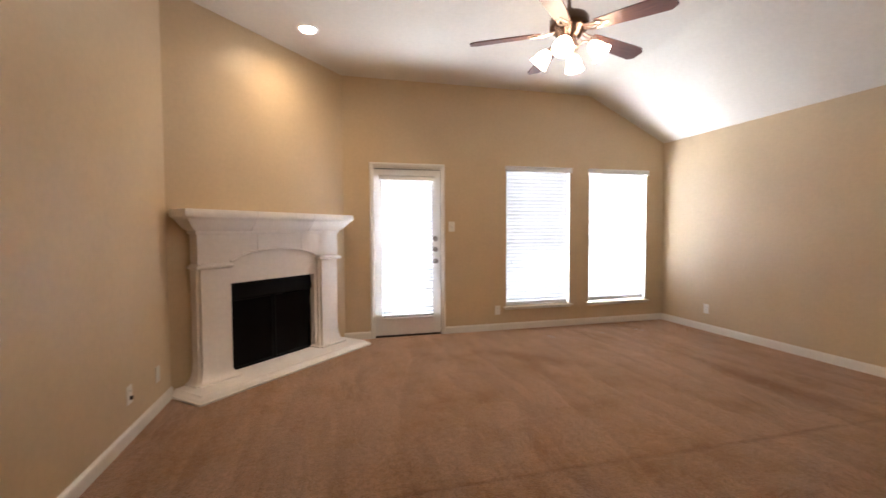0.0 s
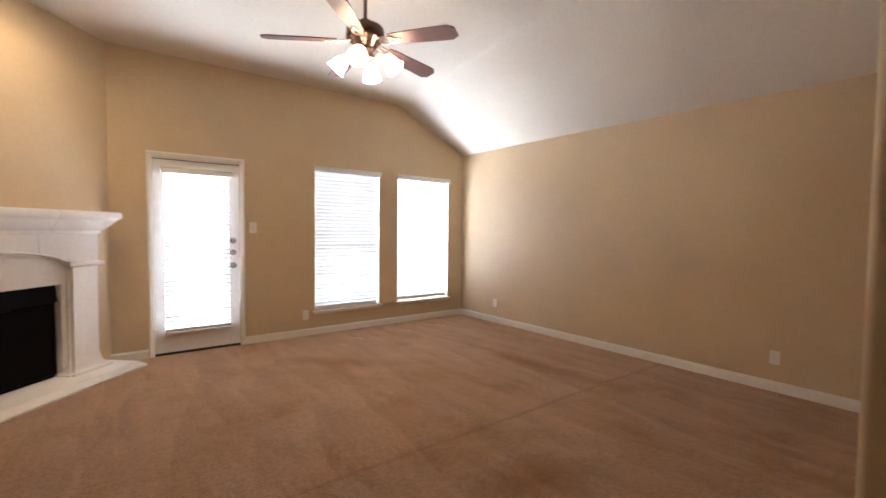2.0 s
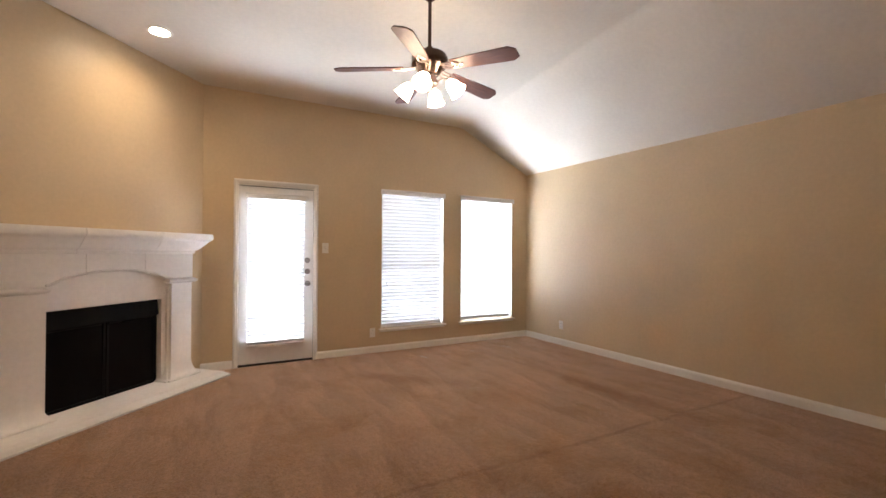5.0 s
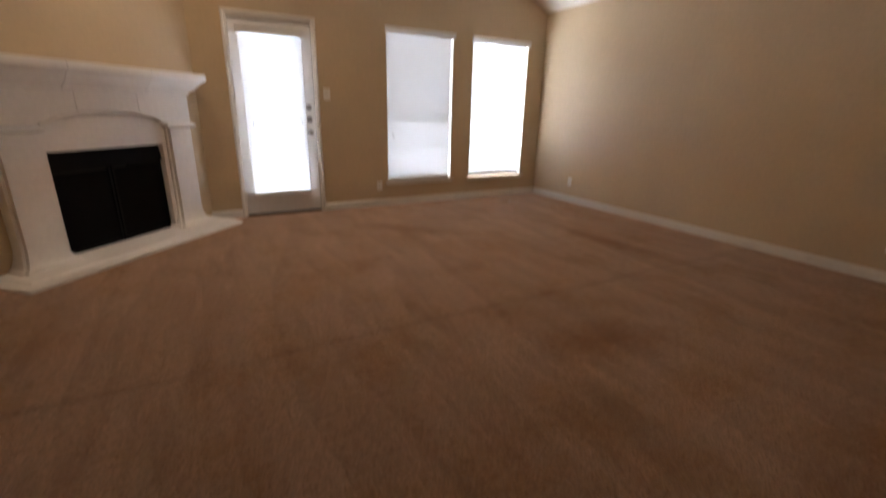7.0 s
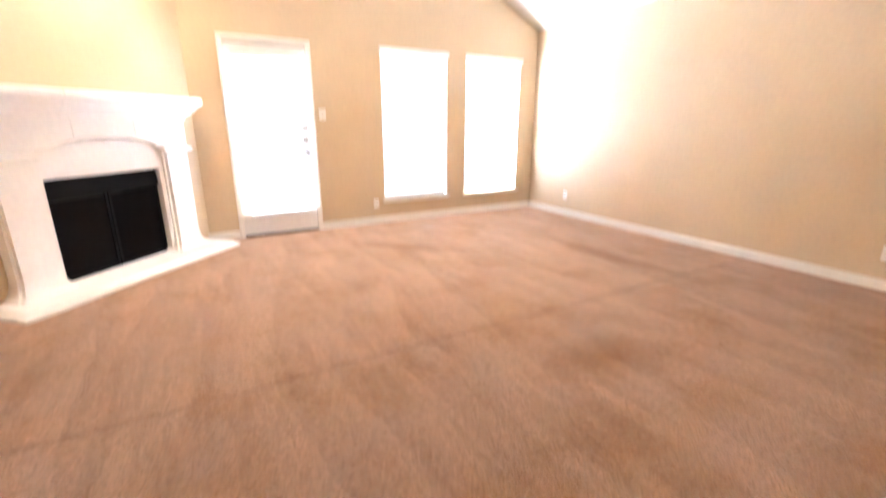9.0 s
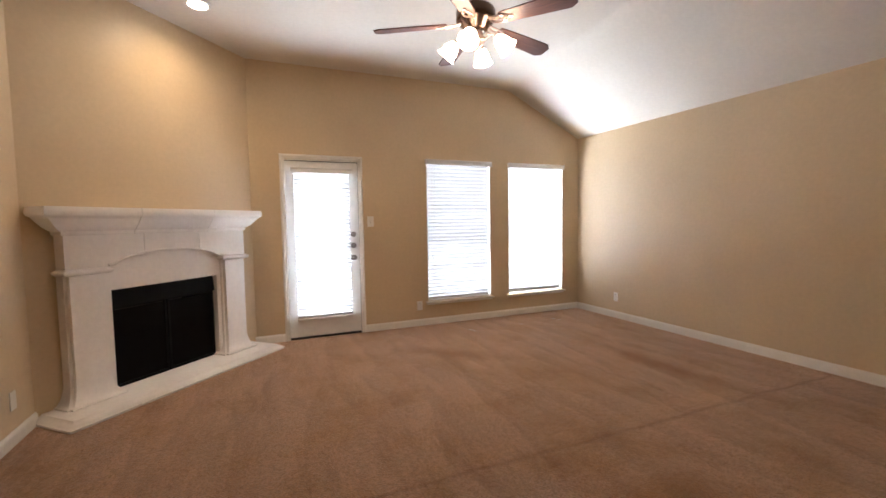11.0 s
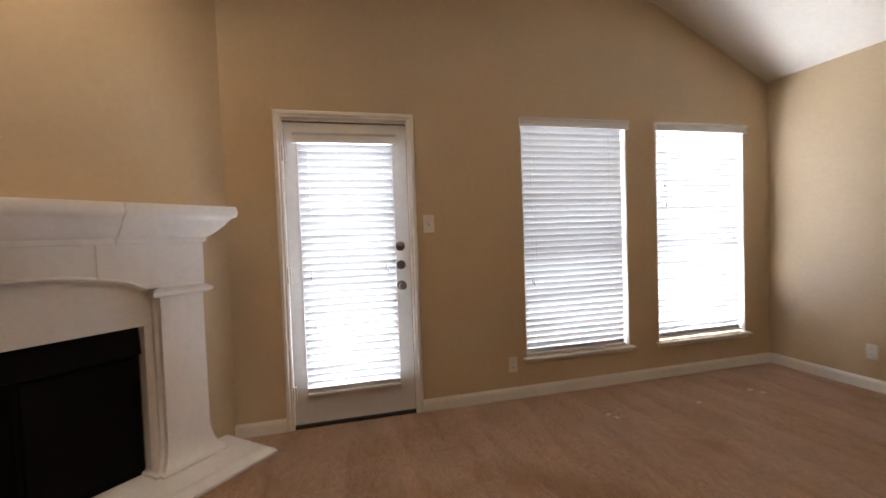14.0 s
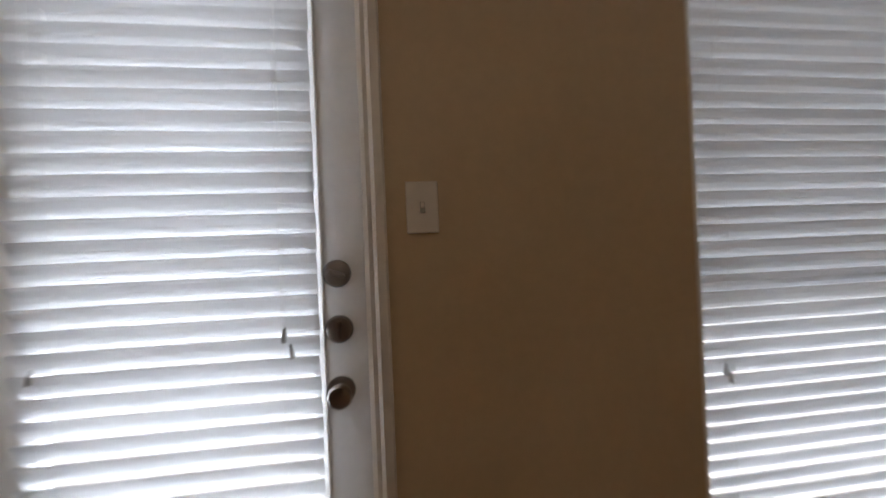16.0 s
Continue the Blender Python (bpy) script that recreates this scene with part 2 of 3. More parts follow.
def loft(rings, bm=None, caps=True):
    bm = bm or bmesh.new()
    rows = [[bm.verts.new(p) for p in r] for r in rings]
    n = len(rows[0])
    for a, b in zip(rows, rows[1:]):
        for i in range(n):
            bm.faces.new((a[i], a[(i + 1) % n], b[(i + 1) % n], b[i]))
    if caps:
        bm.faces.new(rows[0][::-1])
        bm.faces.new(rows[-1])
    return bm


def lathe(profile, steps=28, bm=None, m=None):
    """Profile of (radius, z), closed at ends whose radius is small."""
    rings = []
    for r, z in profile:
        ring = [Vector((r * math.cos(a), r * math.sin(a), z)) for a in (2 * math.pi * k / steps for k in range(steps))]
        rings.append([m @ p for p in ring] if m else ring)
    return loft(rings, bm)


def tube(points, radius, steps=8, bm=None):
    bm = bm or bmesh.new()
    pts = [Vector(p) for p in points]
    rings = []
    for i, p in enumerate(pts):
        d = (pts[min(i + 1, len(pts) - 1)] - pts[max(i - 1, 0)]).normalized()
        q = d.to_track_quat("Z", "Y")
        rings.append([p + q @ Vector((radius * math.cos(a), radius * math.sin(a), 0)) for a in (2 * math.pi * k / steps for k in range(steps))])
    return loft(rings, bm)


def prism(outline, z0, z1, bm=None):
    return loft([[Vector((x, y, z0)) for x, y in outline], [Vector((x, y, z1)) for x, y in outline]], bm)


def structure(name, bm, material, label, category):
    return tagged(part(name, bm, material), label, category, "", "structure")


# ---- the room: far wall on y = 0, right wall on x = 0, floor on z = 0 ----
WEST, HALL, SOUTH, BACK = -5.845, -3.092, -5.115, -8.0
CORNER = Vector((-5.862, -1.473, 0))
FIRE = Matrix.Translation(CORNER) @ pose(0, 0, 0, 0, 0, 46.5)
TOP = 3.7
W1, W2, WZ = (-2.420, -1.488), (-1.209, -0.280), (0.304, 2.095)
DR = (-4.1235, -3.2735, 2.058)

bm = bmesh.new()
bm.verts.ensure_lookup_table()
quad = [bm.verts.new(p) for p in ((WEST - 0.2, BACK - 0.2, 0), (0.2, BACK - 0.2, 0), (0.2, 0.0, 0), (WEST - 0.2, 0.0, 0))]
low = [bm.verts.new((v.co.x, v.co.y, -0.11)) for v in quad]
bm.faces.new(quad)
bm.faces.new(low[::-1])
for i in range(4):
    bm.faces.new((quad[i], low[i], low[(i + 1) % 4], quad[(i + 1) % 4]))
structure("floor", bm, CARPET, "tan brown cut-pile carpet with vacuum streaks and worn patches", "carpet floor")

bm = bmesh.new()
for x0, x1, z0, z1 in ((WEST - 0.15, DR[0], 0, TOP), (DR[0], DR[1], DR[2], TOP), (DR[1], W1[0], 0, TOP), (W1[0], W1[1], 0, WZ[0]), (W1[0], W1[1], WZ[1], TOP),
                       (W1[1], W2[0], 0, TOP), (W2[0], W2[1], 0, WZ[0]), (W2[0], W2[1], WZ[1], TOP), (W2[1], 0.15, 0, TOP)):
    box(x0, x1, 0, 0.15, z0, z1, bm=bm)
bmesh.ops.remove_doubles(bm, verts=bm.verts, dist=1e-5)
structure("wall_north", bm, WALL, "beige painted plaster wall with a door and two windows", "wall")
structure("wall_east", box(0, 0.15, BACK, 0, 0, TOP), WALL, "plain beige painted wall under a sloping ceiling", "wall")
structure("wall_west", box(WEST - 0.15, WEST, BACK, 0.0, 0, TOP), WALL, "plain beige painted wall beside the fireplace", "wall")
bm = bmesh.new()
for s0, s1, z0, z1 in ((-0.05, 0.521, 0, 0.842), (-0.05, 0.521, 0.842, TOP), (0.521, 1.484, 0.842, TOP), (1.484, 2.05, 0, 0.842), (1.484, 2.05, 0.842, TOP)):
    box(s0, s1, 0, 0.10, z0, z1, bm=bm)
bmesh.ops.remove_doubles(bm, verts=bm.verts, dist=1e-5)
ob = structure("wall_fireplace", bm, WALL, "beige painted corner wall behind the fireplace", "wall")
ob.matrix_basis = FIRE

arc = [(HALL + 0.022 - 0.022 * math.cos(a), SOUTH - 0.022 + 0.022 * math.sin(a)) for a in (radians(90 * k / 6) for k in range(7))]
structure("wall_south", prism([(HALL, BACK)] + arc + [(0, SOUTH), (0, SOUTH - 0.12), (HALL + 0.12, SOUTH - 0.12), (HALL + 0.12, BACK)], 0, TOP), WALL,
          "beige painted wall end with a rounded corner bead", "wall")
structure("wall_back", box(WEST - 0.15, 0.15, BACK - 0.15, BACK, 0, TOP), WALL, "plain beige wall closing the room", "wall")


def main_z(y):
    return 3.10 - 0.04 * y


def crease(y):
    return -(main_z(y) - 2.517) / 0.485


bm = bmesh.new()
for y0, y1 in ((0.05, BACK - 0.05),):
    rings = []
    for y in (y0, y1):
        c = crease(y)
        under = [(WEST - 0.05, main_z(y)), (c - 0.05, main_z(y)), (c - 0.02, main_z(y) - 0.002), (c + 0.02, main_z(y) - 0.012), (c + 0.05, main_z(y) - 0.0242), (0.05, 2.517 - 0.02425)]
        rings.append([Vector((x, y, z)) for x, z in under] + [Vector((x, y, TOP + 0.1)) for x, z in under[::-1]])
    loft(rings, bm)
structure("ceiling", bm, CEIL, "white painted vaulted ceiling sloping down to one wall", "ceiling")

def skirting(x0, y0, x1, y1):
    d = Vector((x1 - x0, y1 - y0, 0))
    n = Vector((-d.y, d.x, 0)).normalized()
    prof = [(0, 0), (0.015, 0), (0.015, 0.062), (0.012, 0.074), (0.006, 0.082), (0.005, 0.088), (0, 0.088)]
    rings = [[Vector((x, y, 0)) + n * o + Vector((0, 0, z)) for o, z in prof] for x, y in ((x0, y0), (x1, y1))]
    structure("baseboard", loft(rings), TRIM, "white painted moulded baseboard", "baseboard")


skirting(-0.0, -0.001, -3.235, -0.001)
skirting(-4.163, -0.001, -4.475, -0.001)
skirting(-0.001, SOUTH, -0.001, -0.016)
skirting(WEST + 0.001, -1.45, WEST + 0.001, BACK)
skirting(HALL - 0.015, SOUTH + 0.001, -0.016, SOUTH + 0.001)
skirting(HALL - 0.001, BACK, HALL - 0.001, SOUTH)

# ---- outside ----
structure("ground", box(-400, 400, -400, 400, -0.30, -0.125), GROUND, "pale sunlit concrete patio outside the windows", "ground")

# ---- door ----
door = thing("door_1", "white painted exterior door with a glazed panel and mini blind, closed", "door", kind="structure")
x0, x1, zt = -4.106, -3.288, 2.040
bm = bmesh.new()
for a, b, c, d in ((x0, -3.996, 0.022, zt), (-3.416, x1, 0.022, zt), (-3.996, -3.416, 0.022, 0.235), (-3.996, -3.416, 1.915, zt)):
    box(a, b, 0.020, 0.064, c, d, bm=bm)
bmesh.ops.remove_doubles(bm, verts=bm.verts, dist=1e-5)
part("slab", bm, DOOR, door, "white painted door slab")
bm = bmesh.new()
for a, b, c, d in ((-4.024, -3.994, 0.210, 1.940), (-3.418, -3.388, 0.210, 1.940), (-3.994, -3.418, 0.210, 0.238), (-3.994, -3.418, 1.912, 1.940)):
    box(a, b, 0.006, 0.022, c, d, 0.004, bm)
part("lite_frame", bm, DOOR, door, "moulded frame round the glass")
pane = part("pane", box(-3.996, -3.416, 0.040, 0.046, 0.235, 1.915), PANE, door, "clear door glass")
pane.visible_shadow = False
bm = bmesh.new()
for a, b, c, d in ((DR[0] - 0.001, x0 - 0.003, 0, DR[2]), (x1 + 0.007, DR[1] + 0.001, 0, DR[2]), (x0 - 0.003, x1 + 0.007, zt + 0.007, DR[2] + 0.001)):
    box(a, b, 0.0, 0.15, c, d, bm=bm)
    box(max(a, x0 - 0.012), min(b, x1 + 0.012), 0.066, 0.10, c, d, bm=bm)
part("jamb", bm, TRIM, door)
part("threshold", box(x0 - 0.003, x1 + 0.003, -0.004, 0.15, 0.0, 0.0226, 0.003), DARK, door, "dark metal door threshold")
for name, a, b, c, d in (("casing", -4.162, -4.110, 0, 2.112), ("casing", -3.290, -3.235, 0, 2.112)):
    prof = [(0, 0), (0, 0.010), (0.10, 0.016), (0.45, 0.018), (0.62, 0.012), (0.80, 0.012), (1, 0.007), (1, 0)]
    w = b - a
    if a < -4:
        rings = [[Vector((a + w * k, -o, z)) for k, o in prof] for z in (c, d)]
    else:
        rings = [[Vector((b - w * k, -o, z)) for k, o in prof] for z in (c, d)]
    for ring_v in rings[1]:
        ring_v.z = d - abs(ring_v.x - (a if a < -4 else b))
    part("casing", loft(rings), TRIM, door)
rings = []
for end in (0, 1):
    rings.append([Vector((-4.162 + 0.052 * k, -o, 2.112 - 0.052 * k)) if end == 0 else Vector((-3.235 - 0.052 * k, -o, 2.112 - 0.052 * k))
                  for k, o in [(0, 0), (0, 0.010), (0.10, 0.016), (0.45, 0.018), (0.62, 0.012), (0.80, 0.012), (1, 0.007), (1, 0)]])
part("casing", loft(rings), TRIM, door)
# dark strips laid in the gaps round the slab stand for their shade
part("gap_shade", box(x1 + 0.0005, x1 + 0.0068, 0.026, 0.06, 0.016, zt + 0.0065), DARK, door, "dark strip standing in for the shade in the door gap")
part("gap_shade", box(x0, x1 + 0.0003, 0.026, 0.06, zt + 0.0005, zt + 0.0068), DARK, door)
for hz in (0.235, 1.03, 1.83):
    h = part("hinge", lathe([(0.001, -0.052), (0.0075, -0.05), (0.0075, 0.05), (0.001, 0.052)], 12), TRIM, door, "white painted hinge", True, pose(x0 - 0.003, -0.004, hz))
    part("leaf", box(-0.020, 0.020, 0.004, 0.022, -0.05, 0.05), TRIM, h)
KX = -3.356
for kz, kind in ((1.195, "turn"), (1.063, "round"), (0.918, "knob")):
    turn = pose(KX, 0.020, kz, 90)
    k = part("deadbolt" if kind != "knob" else "doorknob", lathe([(0.033, -0.004), (0.033, 0.006), (0.029, 0.013), (0.020, 0.015), (0.001, 0.015)], 28), NICKEL, door, "satin nickel lock rose", True, turn)
    if kind == "turn":
        part("thumb_turn", box(-0.006, 0.006, -0.020, 0.020, 0.014, 0.034, 0.004), NICKEL, k, m=pose(0, 0, 0, 0, 0, 70))
    elif kind == "round":
        part("thumb_turn", box(-0.005, 0.005, -0.021, 0.021, 0.014, 0.032, 0.004), NICKEL, k)
    else:
        part("knob", lathe([(0.012, 0.010), (0.012, 0.030), (0.020, 0.036), (0.027, 0.045), (0.028, 0.056), (0.024, 0.066), (0.012, 0.070), (0.001, 0.071)], 28), NICKEL, k, smooth=True)
    part("strike_plate", box(x1 + 0.0002, x1 + 0.0066, 0.008, 0.050, kz - 0.028, kz + 0.028), BRONZE, door, "dark latch plate in the door edge")


# ---- windows and blinds ----
def slat_mesh(width, depth=0.052):
    bm = bmesh.new()
    prof = [(-0.5, 0.0), (-0.3, 0.0032), (0, 0.0050), (0.3, 0.0032), (0.5, 0.0)]
    ring = [(k * depth, o) for k, o in prof] + [(k * depth, o - 0.0026) for k, o in prof[::-1]]
    loft([[Vector((x, y, z)) for y, z in ring] for x in (-width / 2, width / 2)], bm)
    return mesh("slat", bm, SLAT)


tassel_mesh = mesh("tassel", lathe([(0.001, 0), (0.003, -0.002), (0.0055, -0.026), (0.006, -0.032), (0.001, -0.034)], 10), TASSEL, True)


def blind(label, x0, x1, y, z_low, z_high, valance, pitch=0.046, tilt=-58, group="window blinds", lean=0.0, pulls=()):
    """A slatted blind, its slats' room edge up."""
    ob = thing("window_blind", label, "blind", pose(0, 0, 0), group)
    data = slat_mesh(x1 - x0)
    rnd = random.Random(int(-x0 * 1000))
    z, n = z_low + 0.030, 0
    while z < z_high + 0.012:
        a = tilt + rnd.uniform(-2.5, 2.5) + lean * (z - z_low)
        part("slat", data, SLAT, ob, m=pose((x0 + x1) / 2 + rnd.uniform(-0.002, 0.002), y, z, a, 0, rnd.uniform(-0.15, 0.15)))
        z += pitch
        n += 1
    part("bottom_rail", box(x0, x1, y - 0.022, y + 0.022, z_low, z_low + 0.016, 0.004), VINYL, ob, "white bottom rail")
    part("head_rail", box(x0, x1, y - 0.020, y + 0.026, z_high + 0.018, z_high + 0.048), VINYL, ob)
    vx0, vx1, vy, vz0, vz1 = valance
    rings = []
    for xx in (vx0, vx1):
        rings.append([Vector((xx, vy + o, vz0 + (vz1 - vz0) * k)) for o, k in ((0.010, 0), (0.001, 0), (0.0, 0.12), (0.004, 0.25), (0.004, 0.70), (0.0, 0.82), (-0.004, 0.92), (-0.004, 1), (0.010, 1))])
    v = part("valance", loft(rings), VINYL, ob, "white moulded valance")
    for xx in (vx0, vx1 - 0.008):
        part("valance_return", box(xx, xx + 0.008, vy + 0.0102, 0.0 if vy < -0.03 else 0.018, vz0 + 0.002, vz1 - 0.002), VINYL, v)
    w = x1 - x0
    for k in (0.13, 0.87):
        cx = x0 + w * k
        part("ladder_cord", tube([(cx, y, z_low + 0.01), (cx, y, z_high)], 0.0014, 5), CORD, ob)
    for cx, low, fall in pulls:
        part("pull_cord", tube([(cx, y - 0.034, z_high), (cx + 0.003, y - 0.034, (z_high + low) / 2), (cx, y - 0.034, low)], 0.0009, 5), CORD, ob)
        part("tassel", tassel_mesh, TASSEL, ob, m=pose(cx, y - 0.034, low, 0, 6))
        if fall:
            part("tassel", tassel_mesh, TASSEL, ob, m=pose(cx + 0.010, y - 0.034, low - fall, 0, -8))
    return ob


def window(name, x0, x1):
    w = thing(name, "white vinyl single-hung window set in a plaster reveal", "window", kind="structure")
    z0, z1 = WZ
    for a, b, c, d in ((x0, x0 + 0.035, z0, z1), (x1 - 0.035, x1, z0, z1), (x0 + 0.035, x1 - 0.035, z0, z0 + 0.04), (x0 + 0.035, x1 - 0.035, z1 - 0.035, z1)):
        part("window_frame", box(a, b, 0.085, 0.145, c, d, 0.003), VINYL, w)
    for a, b, c, d in ((x0 + 0.0005, x0 + 0.010, z0, z1), (x1 - 0.010, x1 - 0.0005, z0, z1), (x0 + 0.010, x1 - 0.010, z1 - 0.010, z1 - 0.0005)):
        part("reveal_lining", box(a, b, -0.001, 0.0845, c, d), TRIM, w)
    zm = 1.080
    part("meeting_rail", box(x0 + 0.035, x1 - 0.035, 0.080, 0.135, zm - 0.022, zm + 0.022, 0.003), VINYL, w)
    for c, d, y in ((z0 + 0.04, zm - 0.022, 0.10), (zm + 0.022, z1 - 0.035, 0.12)):
        p = part("pane", box(x0 + 0.034, x1 - 0.034, y, y + 0.004, c, d), PANE, w, "clear window glass")
        p.visible_shadow = False
    part("window_sill", box(x0 - 0.028, x1 + 0.030, -0.044, 0.085, z0 - 0.020, z0 - 0.001, 0.006), TRIM, w, "white painted sill board")
    part("apron", box(x0 - 0.012, x1 + 0.014, -0.014, -0.0005, z0 - 0.046, z0 - 0.0205, 0.004), TRIM, w)
    return w


window("window_1", *W1)
window("window_2", *W2)
blind("white slatted blind in the window beside the door, lowered and tilted", W1[0] + 0.012, W1[1] - 0.024, 0.034, 0.308, 2.045, (W1[0] - 0.008, W1[1] + 0.010, -0.032, 2.052, 2.120), tilt=-66, pulls=((-2.343, 0.905, 0.020), (-1.522, 0.815, 0)))
blind("white slatted blind in the corner window, lowered and tilted", W2[0] + 0.012, W2[1] - 0.018, 0.034, 0.322, 2.045, (W2[0] - 0.008, W2[1] + 0.012, -0.032, 2.052, 2.120), tilt=-66, pulls=((-1.112, 1.630, 0), (-1.098, 1.462, 0), (-0.318, 0.810, 0)))
blind("white slatted blind hung on the glazed door, lowered", -4.015, -3.397, -0.020, 0.226, 1.885, (-4.042, -3.370, -0.050, 1.895, 1.964), tilt=-64, pulls=((-3.465, 1.085, 0.036), (-3.957, 1.035, 0), (-3.946, 0.706, 0)))

# ---- fireplace, in its own frame: x along the corner wall, -y into the room ----
fire = thing("fireplace", "white cast-stone corner fireplace with arched frieze and black firebox", "fireplace", FIRE)
MID = 1.0


def ring4(s0, s1, d, z, back=-0.0):
    return [Vector((s0, back, z)), Vector((s1, back, z)), Vector((s1, -d, z)), Vector((s0, -d, z))]


hearth = part("hearth", loft([ring4(0.008 + o, 2.010 - o, 0.396 - o, z) for o, z in ((0.004, 0.0), (0, 0.004), (0, 0.018), (0.008, 0.022), (0.012, 0.030), (0.032, 0.040), (0.046, 0.052), (0.052, 0.058))]), STONE, fire, "low cast-stone hearth slab", True)
for side in (-1, 1):
    c = MID + side * 0.664
    h = 0.118
    prof = [(0.066, 0.0585), (0.066, 0.070), (0.052, 0.074), (0.040, 0.085), (0.026, 0.105), (0.014, 0.135), (0.005, 0.175), (0.0, 0.215)]
    pil = part("pilaster", loft([ring4(c - h - o, c + h + o, 0.112 + o, z) for o, z in prof] + [ring4(c - h, c + h, 0.112, 0.985)]), STONE, fire, "smooth cast-stone pilaster with flared foot", True)
    g = h + 0.020
    part("return_strip", loft([ring4(c - g - o, c + g + o, 0.080 + o, z) for o, z in prof] + [ring4(c - g, c + g, 0.080, 0.985)]), STONE, pil, "set-back edge of the pilaster", True)
    part("capital", loft([ring4(c - h - 0.016 - o, c + h + 0.016 + o, 0.112 + o, z) for o, z in ((0.002, 0.986), (0.012, 0.990), (0.026, 0.998), (0.030, 1.008), (0.028, 1.016), (0.012, 1.026), (0.002, 1.032))]), STONE, pil, "moulded capital", True)


def arch(s):
    k = abs(s - MID) / 0.49
    if k >= 1:
        return 1.034
    if k > 0.80:
        f = (1 - k) / 0.20
        return 1.034 + 0.042 * (f * f * (3 - 2 * f))
    return 1.076 + 0.050 * (1 - (k / 0.80) ** 2)


cuts = (0.202, 0.766, 1.276, 1.800)
for a, b in zip(cuts, cuts[1:]):
    a, b = a + (0.002 if a > 0.3 else 0), b - (0.002 if b < 1.7 else 0)
    n = 18
    ss = [a + (b - a) * k / n for k in range(n + 1)]
    outline = [(s, arch(s)) for s in ss] + [(b, 1.274), (a, 1.274)]
    bm = loft([[Vector((s, y, z)) for s, z in outline] for y in (-0.001, -0.104)])
    part("frieze_block", bm, STONE, fire, "cast-stone frieze block over the arch")
    lip = [[Vector((s, -0.1045 - o, arch(s) + z)) for o, z in ((0, 0.0), (0.010, 0.002), (0.014, 0.008), (0.010, 0.016), (0, 0.020))] for s in ss if abs(s - MID) < 0.54]
    if len(lip) > 2:
        part("arch_moulding", loft(lip), STONE, fire, "", True)
part("joint_backing", box(0.24, 1.76, -0.100, -0.098, 1.14, 1.270), JOINT, fire, "grey mortar in the joints")
part("surround_panel", box(0.470, 1.530, -0.060, -0.003, 0.845, 1.120), STONE, fire, "plain panel between arch and firebox")
for s0, s1 in ((0.470, 0.519), (1.486, 1.530)):
    part("surround_panel", box(s0, s1, -0.060, -0.003, 0.0585, 0.8445), STONE, fire)
crown = [(0.003, 1.274), (0.013, 1.276), (0.017, 1.284), (0.017, 1.302), (0.025, 1.306), (0.039, 1.314), (0.060, 1.33), (0.087, 1.356), (0.113, 1.386), (0.126, 1.402), (0.141, 1.408), (0.151, 1.416), (0.156, 1.43), (0.155, 1.446), (0.148, 1.473)]
for k, (a, b) in enumerate(((0.202, 0.684), (0.688, 1.357), (1.361, 1.800))):
    rings = [ring4(a - (o if k == 0 else 0), b + (o if k == 2 else 0), 0.104 + 0.72 * o, z) for o, z in crown]
    part("mantel_block", loft(rings), STONE, fire, "moulded cast-stone mantel block", True)
part("joint_backing", box(0.25, 1.75, -0.102, -0.003, 1.279, 1.446), JOINT, fire)
box_ob = part("firebox", box(0.522, 1.483, 0.0, 0.012, 0.0, 0.056), BLACK, fire, "black metal firebox")
bm = bmesh.new()
for a, b, c, d, e, f in ((0.522, 0.532, 0.0, 0.42, 0.056, 0.841), (1.473, 1.483, 0.0, 0.42, 0.056, 0.841), (0.532, 1.473, 0.0, 0.42, 0.831, 0.841), (0.522, 1.483, 0.012, 0.42, 0.030, 0.056), (0.532, 1.473, 0.41, 0.42, 0.056, 0.831)):
    box(a, b, c, d, e, f, bm=bm)
part("lining", bm, SOOT, box_ob, "sooty dark lining")
part("hood", loft([[Vector((s, y, z)) for y, z in ((0.0, 0.700), (-0.022, 0.700), (-0.030, 0.696), (-0.012, 0.839), (0.0, 0.839))] for s in (0.5225, 1.4825)]), BLACK, box_ob, "black metal hood")
for a, b in ((0.526, 0.998), (1.006, 1.479)):
    bm = bmesh.new()
    for c, d, e, f in ((a, a + 0.022, 0.058, 0.696), (b - 0.022, b, 0.058, 0.696), (a + 0.022, b - 0.022, 0.058, 0.082), (a + 0.022, b - 0.022, 0.684, 0.696)):
        box(c, d, -0.010, 0.008, e, f, bm=bm)
    dd = part("glass_door", bm, BLACK, box_ob, "black framed smoked-glass door")
    part("pane", box(a + 0.020, b - 0.020, -0.002, 0.003, 0.080, 0.674), FIREGLASS, dd)

